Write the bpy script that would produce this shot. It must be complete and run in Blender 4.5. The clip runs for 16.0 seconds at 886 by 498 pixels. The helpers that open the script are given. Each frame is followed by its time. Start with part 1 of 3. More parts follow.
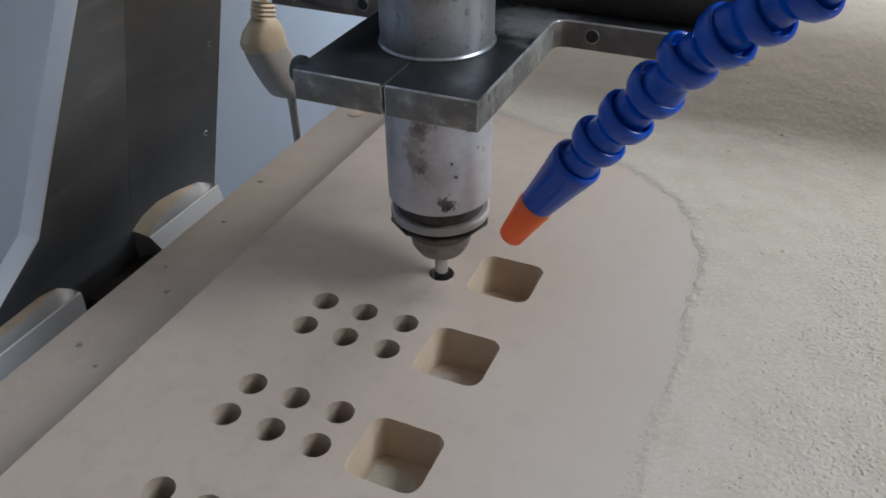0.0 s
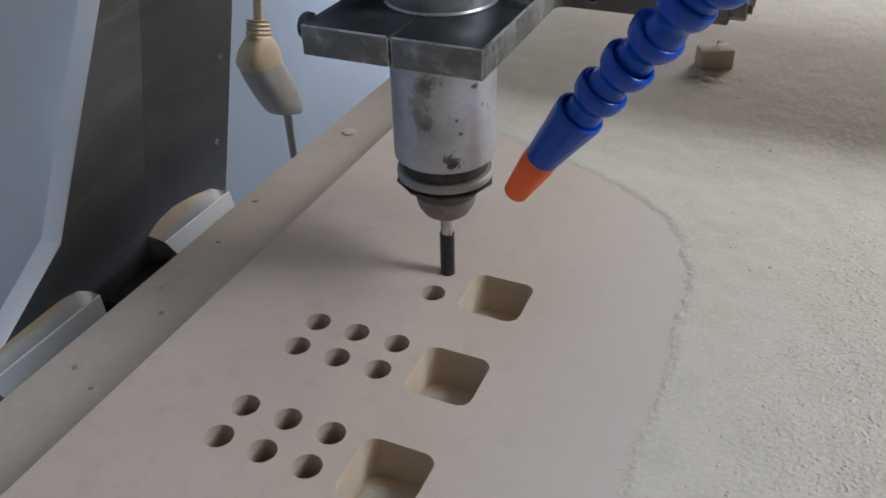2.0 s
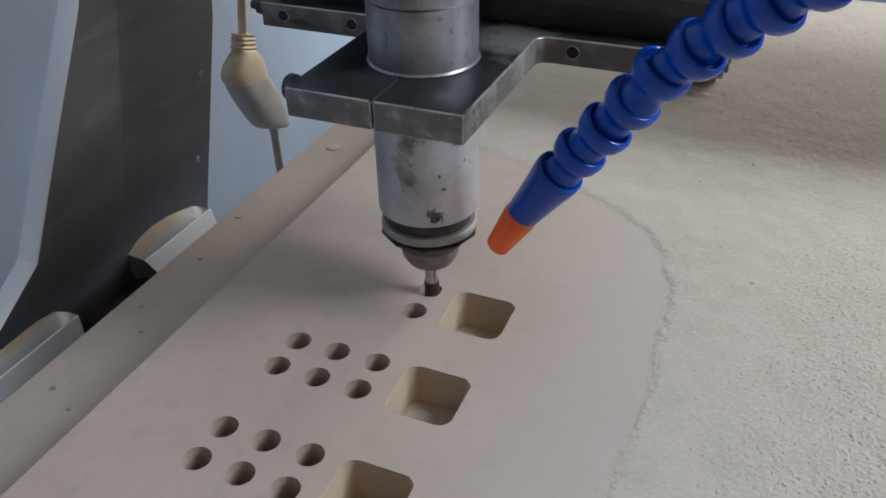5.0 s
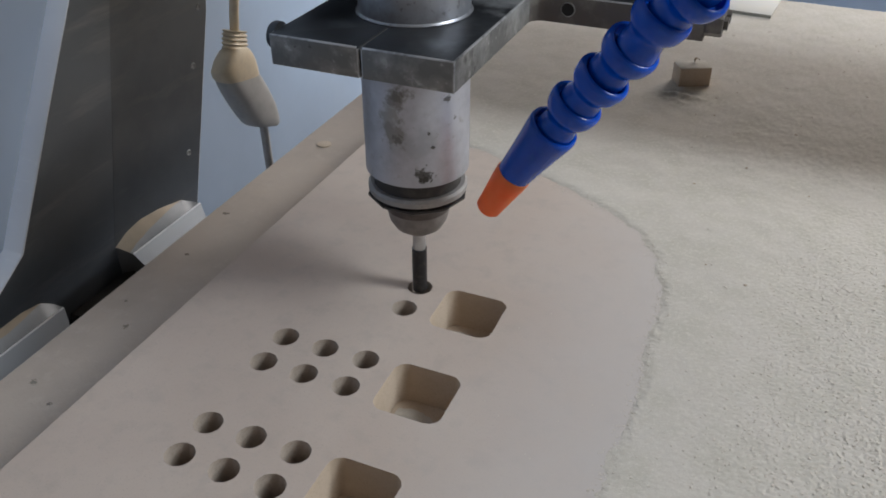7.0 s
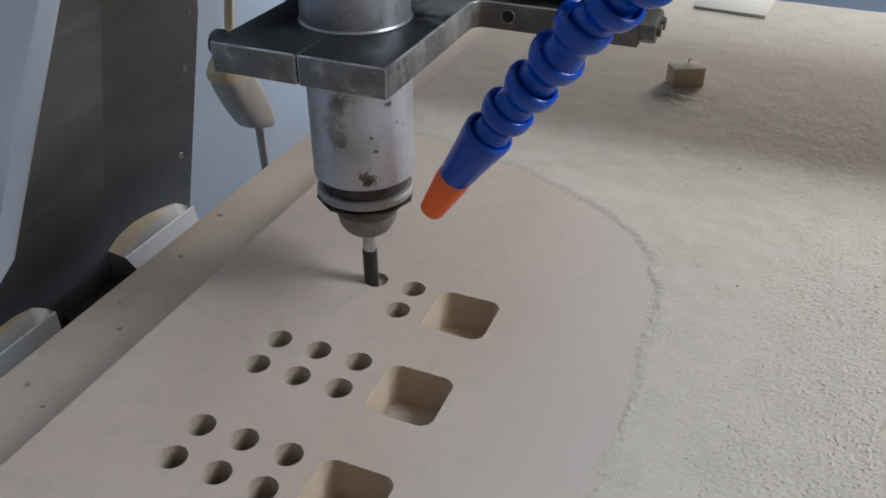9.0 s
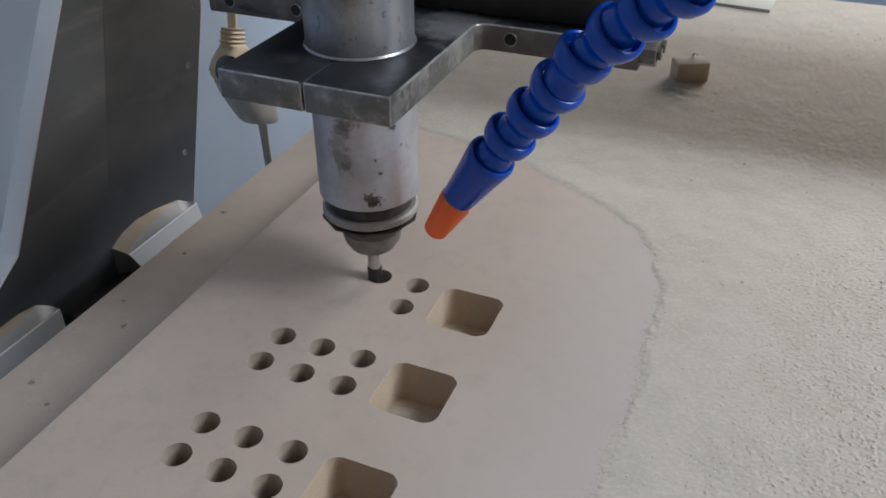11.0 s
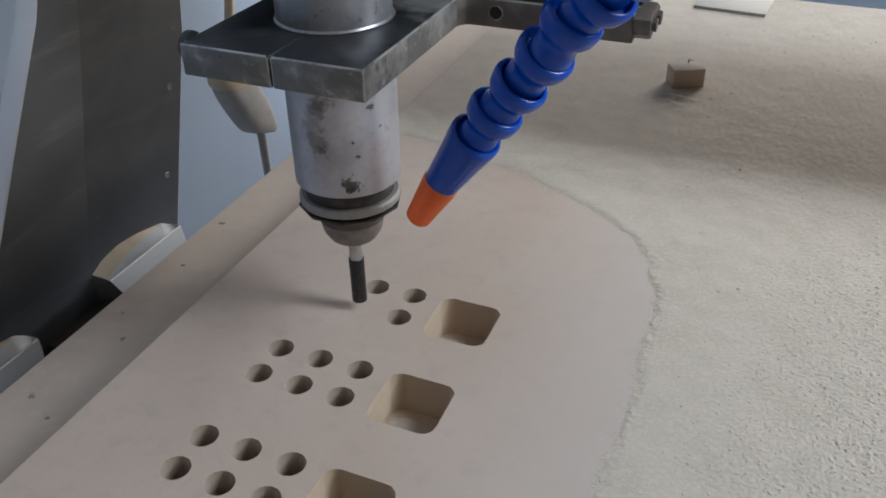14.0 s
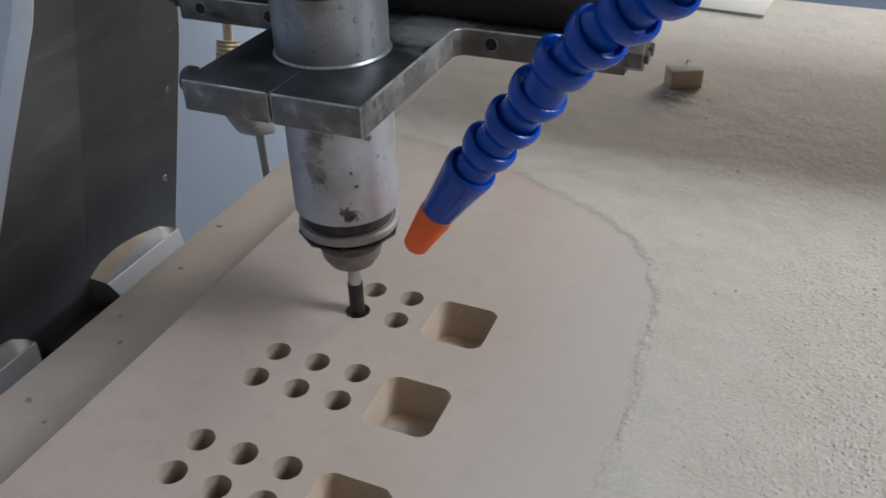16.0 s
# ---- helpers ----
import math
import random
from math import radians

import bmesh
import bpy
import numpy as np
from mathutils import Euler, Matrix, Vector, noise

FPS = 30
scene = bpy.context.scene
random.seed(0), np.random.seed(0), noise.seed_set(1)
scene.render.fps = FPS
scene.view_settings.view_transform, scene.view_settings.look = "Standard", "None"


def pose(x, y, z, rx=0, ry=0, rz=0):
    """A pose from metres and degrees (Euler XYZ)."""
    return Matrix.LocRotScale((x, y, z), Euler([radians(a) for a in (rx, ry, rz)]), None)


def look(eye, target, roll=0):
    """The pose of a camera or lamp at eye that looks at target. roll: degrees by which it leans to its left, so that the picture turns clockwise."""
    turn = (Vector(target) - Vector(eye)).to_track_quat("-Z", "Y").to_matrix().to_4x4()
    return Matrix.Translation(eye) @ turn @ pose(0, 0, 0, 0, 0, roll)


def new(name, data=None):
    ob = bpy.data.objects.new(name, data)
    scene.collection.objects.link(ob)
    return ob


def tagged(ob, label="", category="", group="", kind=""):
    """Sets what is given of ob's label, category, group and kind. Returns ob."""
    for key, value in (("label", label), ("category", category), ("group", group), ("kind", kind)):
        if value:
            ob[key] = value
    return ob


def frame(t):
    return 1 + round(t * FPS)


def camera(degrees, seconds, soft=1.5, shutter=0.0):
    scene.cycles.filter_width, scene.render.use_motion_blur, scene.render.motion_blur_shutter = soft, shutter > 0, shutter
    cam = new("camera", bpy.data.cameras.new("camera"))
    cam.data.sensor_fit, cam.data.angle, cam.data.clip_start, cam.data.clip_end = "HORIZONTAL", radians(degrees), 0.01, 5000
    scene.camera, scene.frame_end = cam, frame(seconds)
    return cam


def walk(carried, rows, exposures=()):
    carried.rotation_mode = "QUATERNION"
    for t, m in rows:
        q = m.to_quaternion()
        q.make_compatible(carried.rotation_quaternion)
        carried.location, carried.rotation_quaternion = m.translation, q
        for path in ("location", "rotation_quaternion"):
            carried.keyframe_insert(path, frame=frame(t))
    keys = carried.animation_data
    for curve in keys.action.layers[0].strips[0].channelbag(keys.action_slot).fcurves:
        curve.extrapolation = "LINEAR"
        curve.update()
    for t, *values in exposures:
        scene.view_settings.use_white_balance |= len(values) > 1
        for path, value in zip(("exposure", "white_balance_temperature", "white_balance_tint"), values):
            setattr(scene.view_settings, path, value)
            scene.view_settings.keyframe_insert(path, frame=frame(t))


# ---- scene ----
# A router head mills holes into a thick fibreboard panel; a hand-held camera looks on.
# x: across the machine, y: along its bed, z: up; the panel's top is z = 0.
cam = camera(55.18, 16.0, soft=1.75)
CAMERA_ROWS = (
    (0, 0.30672, -0.31177, 0.42264, 54.944, 0.792, 23.891),
    (0.5, 0.30709, -0.31617, 0.42344, 55.264, 0.978, 23.934),
    (1, 0.31249, -0.31417, 0.43313, 55.286, 1.491, 23.949),
    (1.5, 0.31527, -0.31102, 0.43467, 55.575, 1.315, 23.741),
    (2, 0.31544, -0.31010, 0.43487, 55.548, 1.260, 23.638),
    (2.5, 0.31702, -0.31143, 0.43768, 55.584, 1.390, 23.843),
    (3, 0.31740, -0.31093, 0.43750, 55.749, 1.374, 23.755),
    (3.5, 0.32098, -0.30733, 0.44128, 55.681, 1.497, 23.565),
    (4, 0.32097, -0.30589, 0.43998, 55.696, 1.417, 23.415),
    (6.5, 0.32216, -0.29321, 0.43293, 56.824, 0.640, 22.383),
    (7, 0.31759, -0.29809, 0.42714, 56.568, 0.078, 22.849),
    (7.5, 0.31790, -0.29840, 0.42750, 56.684, 0.111, 22.846),
    (8, 0.32010, -0.29674, 0.43029, 56.624, 0.303, 22.708),
    (8.5, 0.32004, -0.29749, 0.42891, 56.363, -0.009, 22.750),
    (9, 0.32169, -0.29650, 0.42951, 56.536, 0.134, 22.663),
    (11.5, 0.32098, -0.29478, 0.42998, 56.150, 0.424, 22.856),
    (12, 0.32007, -0.29750, 0.42935, 56.183, 0.487, 23.101),
    (12.5, 0.32192, -0.29864, 0.43325, 56.281, 0.849, 23.242),
    (13, 0.32343, -0.29534, 0.43412, 56.264, 0.922, 23.014),
    (13.5, 0.32603, -0.29335, 0.43658, 56.432, 1.102, 22.721),
    (14, 0.32500, -0.29278, 0.43630, 56.439, 0.952, 22.567),
    (14.5, 0.32464, -0.29489, 0.43728, 56.437, 1.059, 22.778),
    (15, 0.32529, -0.29279, 0.43517, 56.490, 1.017, 22.611),
    (15.5, 0.32656, -0.29205, 0.43486, 56.502, 1.059, 22.632),
    (16, 0.32751, -0.29016, 0.43737, 56.481, 1.116, 22.531),
)
walk(cam, [(r[0], pose(*r[1:])) for r in CAMERA_ROWS])

# Where the cutter's tip is, by time: it dips into the middle of a hole, goes once round the hole's wall, and dips again.
HOLE_A, HOLE_B, HOLE_C, HOLE_D = (0.0707, 0.2039), (0.0707, 0.2359), (0.0353, 0.2359), (0.0353, 0.2039)
ROUND = ((0.0, -0.0004, 0.0, 0.003), (0.1, -0.0015, 0.0002, 0.0), (0.22, -0.0040, 0.0004, 0.0), (0.39, -0.0028, -0.0034, 0.0), (0.5, 0.0008, -0.0044, 0.0), (0.6, 0.0038, -0.0034, 0.0), (0.7, 0.0034, 0.0020, 0.0), (0.84, 0.0, 0.0, 0.0))
DIPS = ((0, HOLE_A, -0.0384), (0.5, HOLE_A, -0.0110), (0.9, HOLE_A, 0.0095), (1.0, (0.0707, 0.2138), 0.0099), (1.3, HOLE_B, 0.0100), (1.5, HOLE_B, 0.0096), (2, HOLE_B, -0.0004),
        (6.32, HOLE_B, -0.0388), (6.5, HOLE_B, -0.0303), (7, HOLE_B, -0.0012), (7.2, HOLE_B, 0.0090), (7.5, (0.0511, 0.2359), 0.0096), (7.8, HOLE_C, 0.0092), (8, HOLE_C, 0.0068), (8.5, HOLE_C, -0.0026),
        (11.5, (0.0365, 0.2363), -0.0300), (12.55, HOLE_C, -0.0388), (13, HOLE_C, -0.0210), (13.5, HOLE_C, 0.0074), (13.65, HOLE_C, 0.0096), (14, HOLE_D, 0.0093), (14.5, HOLE_D, 0.0036), (15, HOLE_D, -0.0071), (16, HOLE_D, -0.0121))
ROUNDS = [(2.4 + k, HOLE_B, -0.0078 - 0.0106 * k) for k in range(3)] + [(5.4, HOLE_B, -0.0388)] + [(8.61 + k, HOLE_C, -0.0083 - 0.0105 * k) for k in range(3)] + [(11.61, HOLE_C, -0.0392), (15.1, HOLE_D, -0.0101)]
HEAD_ROWS = sorted([(t, p[0], p[1], z) for t, p, z in DIPS] + [(t + dt, p[0] + dx, p[1] + dy, z + dz) for t, p, z in ROUNDS for dt, dx, dy, dz in ROUND])

# ---- light ----
world = bpy.data.worlds.new("sky")
scene.world = world
world.use_nodes = True
sky = world.node_tree.nodes.new("ShaderNodeTexSky")
sky.sky_type, sky.sun_disc = "NISHITA", False
sky.sun_elevation, sky.sun_rotation = radians(35), radians(200)
world.node_tree.links.new(sky.outputs[0], world.node_tree.nodes["Background"].inputs[0])
world.node_tree.nodes["Background"].inputs[1].default_value = 0.1
scene.view_settings.exposure = 0.0


def window_light(name, m, wide, high, watts, colour):
    lamp = bpy.data.lights.new(name, "AREA")
    lamp.shape, lamp.size, lamp.size_y, lamp.energy, lamp.color = "RECTANGLE", wide, high, watts, colour
    new(name, lamp).matrix_world = m


window_light("window_light_east", look((1.88, 0.47, 1.42), (0.15, 0.30, 0.0)), 0.60, 1.05, 42.5, (0.87, 0.94, 1.0))
window_light("window_light_north", look((0.97, 4.16, 1.25), (0.6, 0.6, 0.0)), 1.36, 1.4, 103, (1.0, 0.935, 0.875))


# ---- materials ----
def material(name, colour, rough=0.6, metal=0.0, layers=(), bump=(), spec=0.5, spots=()):
    """A base colour, then layers (scale, colour, low, high, detail[, stretch]) mixed over it by noise, then bumps (scale, strength, distance)."""
    m = bpy.data.materials.new(name)
    m.use_nodes = True
    t = m.node_tree
    n, l = t.nodes, t.links
    b = n["Principled BSDF"]
    b.inputs["Roughness"].default_value, b.inputs["Metallic"].default_value = rough, metal
    b.inputs["Specular IOR Level"].default_value = spec
    b.inputs["Base Color"].default_value = (*colour, 1)
    where = n.new("ShaderNodeTexCoord").outputs["Object"]
    last = None

    def grain(scale, detail, stretch=None):
        g = n.new("ShaderNodeTexNoise")
        g.inputs["Scale"].default_value, g.inputs["Detail"].default_value = scale, detail
        g.inputs["Roughness"].default_value = 0.62
        at = where
        if stretch:
            mp = n.new("ShaderNodeMapping")
            mp.inputs["Scale"].default_value = stretch
            l.new(where, mp.inputs[0])
            at = mp.outputs[0]
        l.new(at, g.inputs["Vector"])
        return g.outputs[0]

    for layer in layers:
        scale, tint, low, high, detail = layer[:5]
        ramp = n.new("ShaderNodeMapRange")
        ramp.inputs["From Min"].default_value, ramp.inputs["From Max"].default_value = low, high
        l.new(grain(scale, detail, layer[5] if len(layer) > 5 else None), ramp.inputs[0])
        mix = n.new("ShaderNodeMix")
        mix.data_type = "RGBA"
        l.new(ramp.outputs[0], mix.inputs["Factor"])
        if last is None:
            mix.inputs["A"].default_value = (*colour, 1)
        else:
            l.new(last, mix.inputs["A"])
        mix.inputs["B"].default_value = (*tint, 1)
        last = mix.outputs["Result"]
    for x, y, z, r, tint, *soft in spots:  # ragged patches round a point
        far = n.new("ShaderNodeVectorMath")
        far.operation = "DISTANCE"
        l.new(where, far.inputs[0])
        far.inputs[1].default_value = (x, y, z)
        torn = n.new("ShaderNodeMath")
        torn.operation = "MULTIPLY_ADD"
        l.new(grain(1.5 / r, 8), torn.inputs[0])
        torn.inputs[1].default_value = 3.2 * r
        l.new(far.outputs["Value"], torn.inputs[2])
        ramp = n.new("ShaderNodeMapRange")
        ramp.inputs["From Min"].default_value, ramp.inputs["From Max"].default_value = (2.22 + (soft[0] if soft else 0)) * r, 2.12 * r
        l.new(torn.outputs[0], ramp.inputs[0])
        mix = n.new("ShaderNodeMix")
        mix.data_type = "RGBA"
        l.new(ramp.outputs[0], mix.inputs["Factor"])
        if last is None:
            mix.inputs["A"].default_value = (*colour, 1)
        else:
            l.new(last, mix.inputs["A"])
        mix.inputs["B"].default_value = (*tint, 1)
        last = mix.outputs["Result"]
    if last is not None:
        l.new(last, b.inputs["Base Color"])
    normal = None
    for scale, strength, distance in bump:
        p = n.new("ShaderNodeBump")
        p.inputs["Strength"].default_value, p.inputs["Distance"].default_value = strength, distance
        if scale < 0:  # round grains
            cells = n.new("ShaderNodeTexVoronoi")
            cells.feature, cells.inputs["Scale"].default_value = "SMOOTH_F1", -scale
            l.new(where, cells.inputs["Vector"])
            p.invert = True
            l.new(cells.outputs["Distance"], p.inputs["Height"])
        else:
            l.new(grain(scale, 4), p.inputs["Height"])
        if normal is not None:
            l.new(normal, p.inputs["Normal"])
        normal = p.outputs[0]
    if normal is not None:
        l.new(normal, b.inputs["Normal"])
    return m


MDF = material("fibreboard", (0.468, 0.382, 0.326), 0.72, 0, ((7, (0.500, 0.416, 0.358), 0.38, 0.66, 5), (45, (0.41, 0.345, 0.30), 0.5, 0.8, 5), (600, (0.38, 0.315, 0.27), 0.58, 0.85, 2)), ((900, 0.1, 0.0003),))


def film(m, tint, x0, x1, most):
    """A film of fine dust that thickens towards the sawdust's edge."""
    n, l = m.node_tree.nodes, m.node_tree.links
    base = n["Principled BSDF"].inputs["Base Color"]
    was = base.links[0].from_socket
    split = n.new("ShaderNodeSeparateXYZ")
    where = n.new("ShaderNodeTexCoord").outputs["Object"]
    l.new(where, split.inputs[0])
    cloud = n.new("ShaderNodeTexNoise")
    cloud.inputs["Scale"].default_value, cloud.inputs["Detail"].default_value = 16, 5
    l.new(where, cloud.inputs["Vector"])
    push = n.new("ShaderNodeMath")
    push.operation, push.inputs[1].default_value = "MULTIPLY_ADD", 0.10
    l.new(cloud.outputs[0], push.inputs[0])
    l.new(split.outputs["X"], push.inputs[2])
    ramp = n.new("ShaderNodeMapRange")
    ramp.inputs["From Min"].default_value, ramp.inputs["From Max"].default_value, ramp.inputs["To Max"].default_value = x0, x1, most
    l.new(push.outputs[0], ramp.inputs[0])
    mix = n.new("ShaderNodeMix")
    mix.data_type = "RGBA"
    l.new(ramp.outputs[0], mix.inputs["Factor"])
    l.new(was, mix.inputs["A"])
    mix.inputs["B"].default_value = (*tint, 1)
    l.new(mix.outputs["Result"], base)


film(MDF, (0.500, 0.462, 0.440), 0.17, 0.32, 0.8)
MDF_CUT = material("cut_fibreboard", (0.54, 0.435, 0.335), 0.9, 0, ((30, (0.48, 0.38, 0.285), 0.4, 0.65, 4), (500, (0.44, 0.345, 0.26), 0.5, 0.8, 3)), ((600, 0.12, 0.0003),))
MDF_OLD = material("worn_fibreboard", (0.515, 0.425, 0.347), 0.8, 0, ((5, (0.47, 0.395, 0.332), 0.4, 0.66, 4), (14, (0.44, 0.365, 0.302), 0.48, 0.68, 7), (60, (0.52, 0.44, 0.37), 0.55, 0.7, 5), (420, (0.41, 0.34, 0.28), 0.62, 0.8, 3)), ((300, 0.2, 0.0008),), spots=((-0.196, 0.325, -0.038, 0.0045, (0.20, 0.16, 0.125)), (-0.186, 0.245, -0.038, 0.0035, (0.20, 0.15, 0.11)), (-0.165, 0.13, -0.038, 0.004, (0.24, 0.20, 0.16)), (-0.185, 0.045, -0.038, 0.005, (0.24, 0.21, 0.17)), (-0.155, 0.03, -0.038, 0.003, (0.22, 0.18, 0.15)), (-0.19, 0.16, -0.038, 0.003, (0.25, 0.21, 0.17))))
# A little darker than the pockets' cut walls.
HOLE_CUT = material("darker_hole_wall", (0.46, 0.385, 0.325), 0.85, 0, ((60, (0.39, 0.325, 0.27), 0.4, 0.65, 4), (500, (0.33, 0.275, 0.225), 0.5, 0.8, 3)), ((600, 0.12, 0.0003),))
DUST = material("sawdust", (0.54, 0.497, 0.445), 1.0, 0, ((25, (0.49, 0.455, 0.395), 0.42, 0.65, 5), (260, (0.585, 0.545, 0.485), 0.48, 0.72, 4), (420, (0.50, 0.435, 0.385), 0.58, 0.80, 4), (700, (0.44, 0.39, 0.33), 0.66, 0.85, 2)), ((-650, 0.16, 0.0008), (1300, 0.3, 0.0004)), spec=0.1)
CLUMP = material("sawdust_clump", (0.57, 0.515, 0.455), 1.0, 0, ((300, (0.54, 0.50, 0.43), 0.45, 0.7, 3),), spec=0.1)
CRUMB = material("fibreboard_crumb", (0.37, 0.30, 0.225), 0.95, 0, ((300, (0.47, 0.41, 0.335), 0.5, 0.7, 2),))
STEEL_DARK = material("blackened_steel_top", (0.035, 0.037, 0.042), 0.45, 0.6, ((22, (0.10, 0.11, 0.12), 0.52, 0.78, 6), (90, (0.20, 0.20, 0.20), 0.68, 0.85, 6)), ((200, 0.15, 0.0004),), spots=((0.052, 0.052, 0.242, 0.024, (0.33, 0.34, 0.35), 1.2), (0.04, 0.075, 0.242, 0.012, (0.3, 0.3, 0.3), 1.0)))
STEEL_WORN = material("worn_steel_edge", (0.20, 0.20, 0.197), 0.5, 0.5, ((9, (0.145, 0.143, 0.14), 0.42, 0.62, 5), (35, (0.32, 0.315, 0.305), 0.47, 0.64, 6), (26, (0.075, 0.07, 0.066), 0.60, 0.70, 7), (70, (0.42, 0.415, 0.405), 0.60, 0.68, 7), (55, (0.06, 0.056, 0.053), 0.64, 0.70, 8), (240, (0.38, 0.375, 0.365), 0.64, 0.78, 3)), ((160, 0.2, 0.0004),))
STEEL_BAR = material("brown_dusted_steel", (0.115, 0.104, 0.096), 0.55, 0.4, ((40, (0.20, 0.184, 0.168), 0.48, 0.66, 6), (30, (0.045, 0.038, 0.034), 0.58, 0.68, 6, (0.5, 1, 2))), ((160, 0.2, 0.0004),))
# Near-black paint for the shade inside the bar's holes, which are flat discs.
BORE = material("painted_bore_shade", (0.012, 0.011, 0.010), 0.8)
NUT_BAND = material("browned_nut_steel", (0.10, 0.083, 0.076), 0.5, 0.4, ((60, (0.15, 0.125, 0.112), 0.45, 0.65, 5),))
BLACK = material("black_painted_steel", (0.028, 0.025, 0.023), 0.5, 0.2, ((30, (0.05, 0.045, 0.04), 0.5, 0.75, 5),), ((150, 0.1, 0.0003),))
ALU = material("worn_spindle_metal", (0.53, 0.53, 0.575), 0.42, 0.55, ((22, (0.40, 0.40, 0.43), 0.45, 0.62, 6), (160, (0.36, 0.35, 0.35), 0.6, 0.75, 4), (26, (0.30, 0.28, 0.26), 0.66, 0.70, 7)), ((260, 0.1, 0.0003),), spots=((0.004, -0.040, 0.190, 0.0105, (0.27, 0.26, 0.255), 0.35), (-0.004, -0.040, 0.176, 0.0095, (0.36, 0.35, 0.345), 0.4), (0.001, -0.040, 0.164, 0.0105, (0.28, 0.272, 0.262), 0.35), (0.003, -0.040, 0.192, 0.0060, (0.19, 0.182, 0.175), 0.2), (0.003, -0.040, 0.159, 0.0050, (0.18, 0.172, 0.165), 0.2), (0.021, -0.034, 0.131, 0.0088, (0.11, 0.105, 0.10), 0.15), (0.022, -0.0335, 0.128, 0.0055, (0.06, 0.055, 0.05)), (0.026, -0.030, 0.153, 0.0030, (0.08, 0.075, 0.07)), (0.024, -0.032, 0.164, 0.0018, (0.1, 0.09, 0.085)), (0.034, -0.021, 0.188, 0.0045, (0.16, 0.15, 0.14)), (0.037, -0.015, 0.172, 0.002, (0.16, 0.15, 0.14))))
ALU_TOP = material("stained_spindle_metal", (0.40, 0.415, 0.455), 0.36, 0.7, ((16, (0.24, 0.225, 0.22), 0.45, 0.60, 7), (150, (0.15, 0.14, 0.14), 0.60, 0.72, 5), (80, (0.52, 0.52, 0.54), 0.6, 0.75, 5)), ((260, 0.1, 0.0003),))
NUT = material("collet_nut_steel", (0.20, 0.18, 0.17), 0.5, 0.5, ((70, (0.27, 0.245, 0.23), 0.45, 0.65, 5),), ((300, 0.1, 0.0003),))
GROOVE = material("dark_groove", (0.05, 0.045, 0.045), 0.6, 0.4, ((60, (0.10, 0.09, 0.08), 0.5, 0.7, 4),))
RING = material("dusty_ring_metal", (0.31, 0.295, 0.29), 0.6, 0.4, ((50, (0.40, 0.375, 0.345), 0.45, 0.65, 5), (90, (0.2, 0.18, 0.17), 0.6, 0.7, 5)))
SHANK = material("ground_steel_shank", (0.55, 0.55, 0.55), 0.3, 0.9, ((90, (0.4, 0.39, 0.38), 0.5, 0.7, 4),))
CUTTER = material("dark_carbide", (0.022, 0.021, 0.023), 0.4, 0.3, ((200, (0.05, 0.045, 0.04), 0.5, 0.7, 3),))
BLUE = material("blue_hose_plastic", (0.0006, 0.062, 0.43), 0.22, 0, ((40, (0.0006, 0.050, 0.37), 0.45, 0.65, 4), (90, (0.002, 0.068, 0.38), 0.55, 0.75, 5), (300, (0.015, 0.075, 0.34), 0.70, 0.85, 3)), ((120, 0.08, 0.0005), (35, 0.10, 0.002)), spec=0.4)
ORANGE = material("orange_nozzle_plastic", (1.0, 0.29, 0.105), 0.4, 0, ((60, (0.95, 0.205, 0.06), 0.45, 0.65, 4),))
thin = ORANGE.node_tree.nodes["Principled BSDF"]  # thin plastic lets light through
thin.inputs["Subsurface Weight"].default_value, thin.inputs["Subsurface Scale"].default_value = 0.5, 0.012
glow = ORANGE.node_tree.nodes.new("ShaderNodeBsdfTranslucent")
glow.inputs["Color"].default_value = (1.0, 0.34, 0.12, 1)
blend = ORANGE.node_tree.nodes.new("ShaderNodeMixShader")
blend.inputs[0].default_value = 0.45
ORANGE.node_tree.links.new(thin.outputs[0], blend.inputs[1])
ORANGE.node_tree.links.new(glow.outputs[0], blend.inputs[2])
ORANGE.node_tree.links.new(blend.outputs[0], ORANGE.node_tree.nodes["Material Output"].inputs[0])
PLATE = material("brushed_dark_steel", (0.175, 0.188, 0.205), 0.33, 0.85, ((7, (0.155, 0.168, 0.185), 0.42, 0.62, 5), (40, (0.24, 0.245, 0.25), 0.55, 0.75, 5, (1, 0.15, 1))), ((400, 0.05, 0.0002),))
PLATE_COVER = material("brownish_rolled_steel", (0.165, 0.173, 0.182), 0.36, 0.85, ((6, (0.13, 0.138, 0.147), 0.42, 0.62, 5), (40, (0.20, 0.20, 0.195), 0.55, 0.75, 5, (1, 0.15, 1))), ((400, 0.05, 0.0002),))
PLATE_EDGE = material("cut_steel_edge", (0.80, 0.82, 0.86), 0.42, 0.1, ((4, (0.72, 0.74, 0.78), 0.4, 0.65, 3), (300, (0.86, 0.88, 0.90), 0.6, 0.8, 2, (0.15, 1, 1))))
BARE_EDGE = material("bare_worn_edge", (0.50, 0.50, 0.51), 0.4, 0.6, ((45, (0.16, 0.16, 0.16), 0.5, 0.65, 6),))
CHROME = material("dull_grey_aluminium", (0.20, 0.205, 0.215), 0.58, 0.6, ((30, (0.24, 0.245, 0.25), 0.5, 0.75, 5),))
# The board's tan reflection in the blocks' shoulders, put into the colour.
TAN_REFLECTION = material("metal_with_painted_tan_reflection", (0.23, 0.185, 0.135), 0.55, 0.3, ((30, (0.19, 0.155, 0.115), 0.4, 0.65, 5),))
BRUSHED = material("brushed_aluminium", (0.36, 0.385, 0.42), 0.4, 0.8, ((30, (0.30, 0.32, 0.35), 0.5, 0.75, 5, (1, 0.1, 1)),))
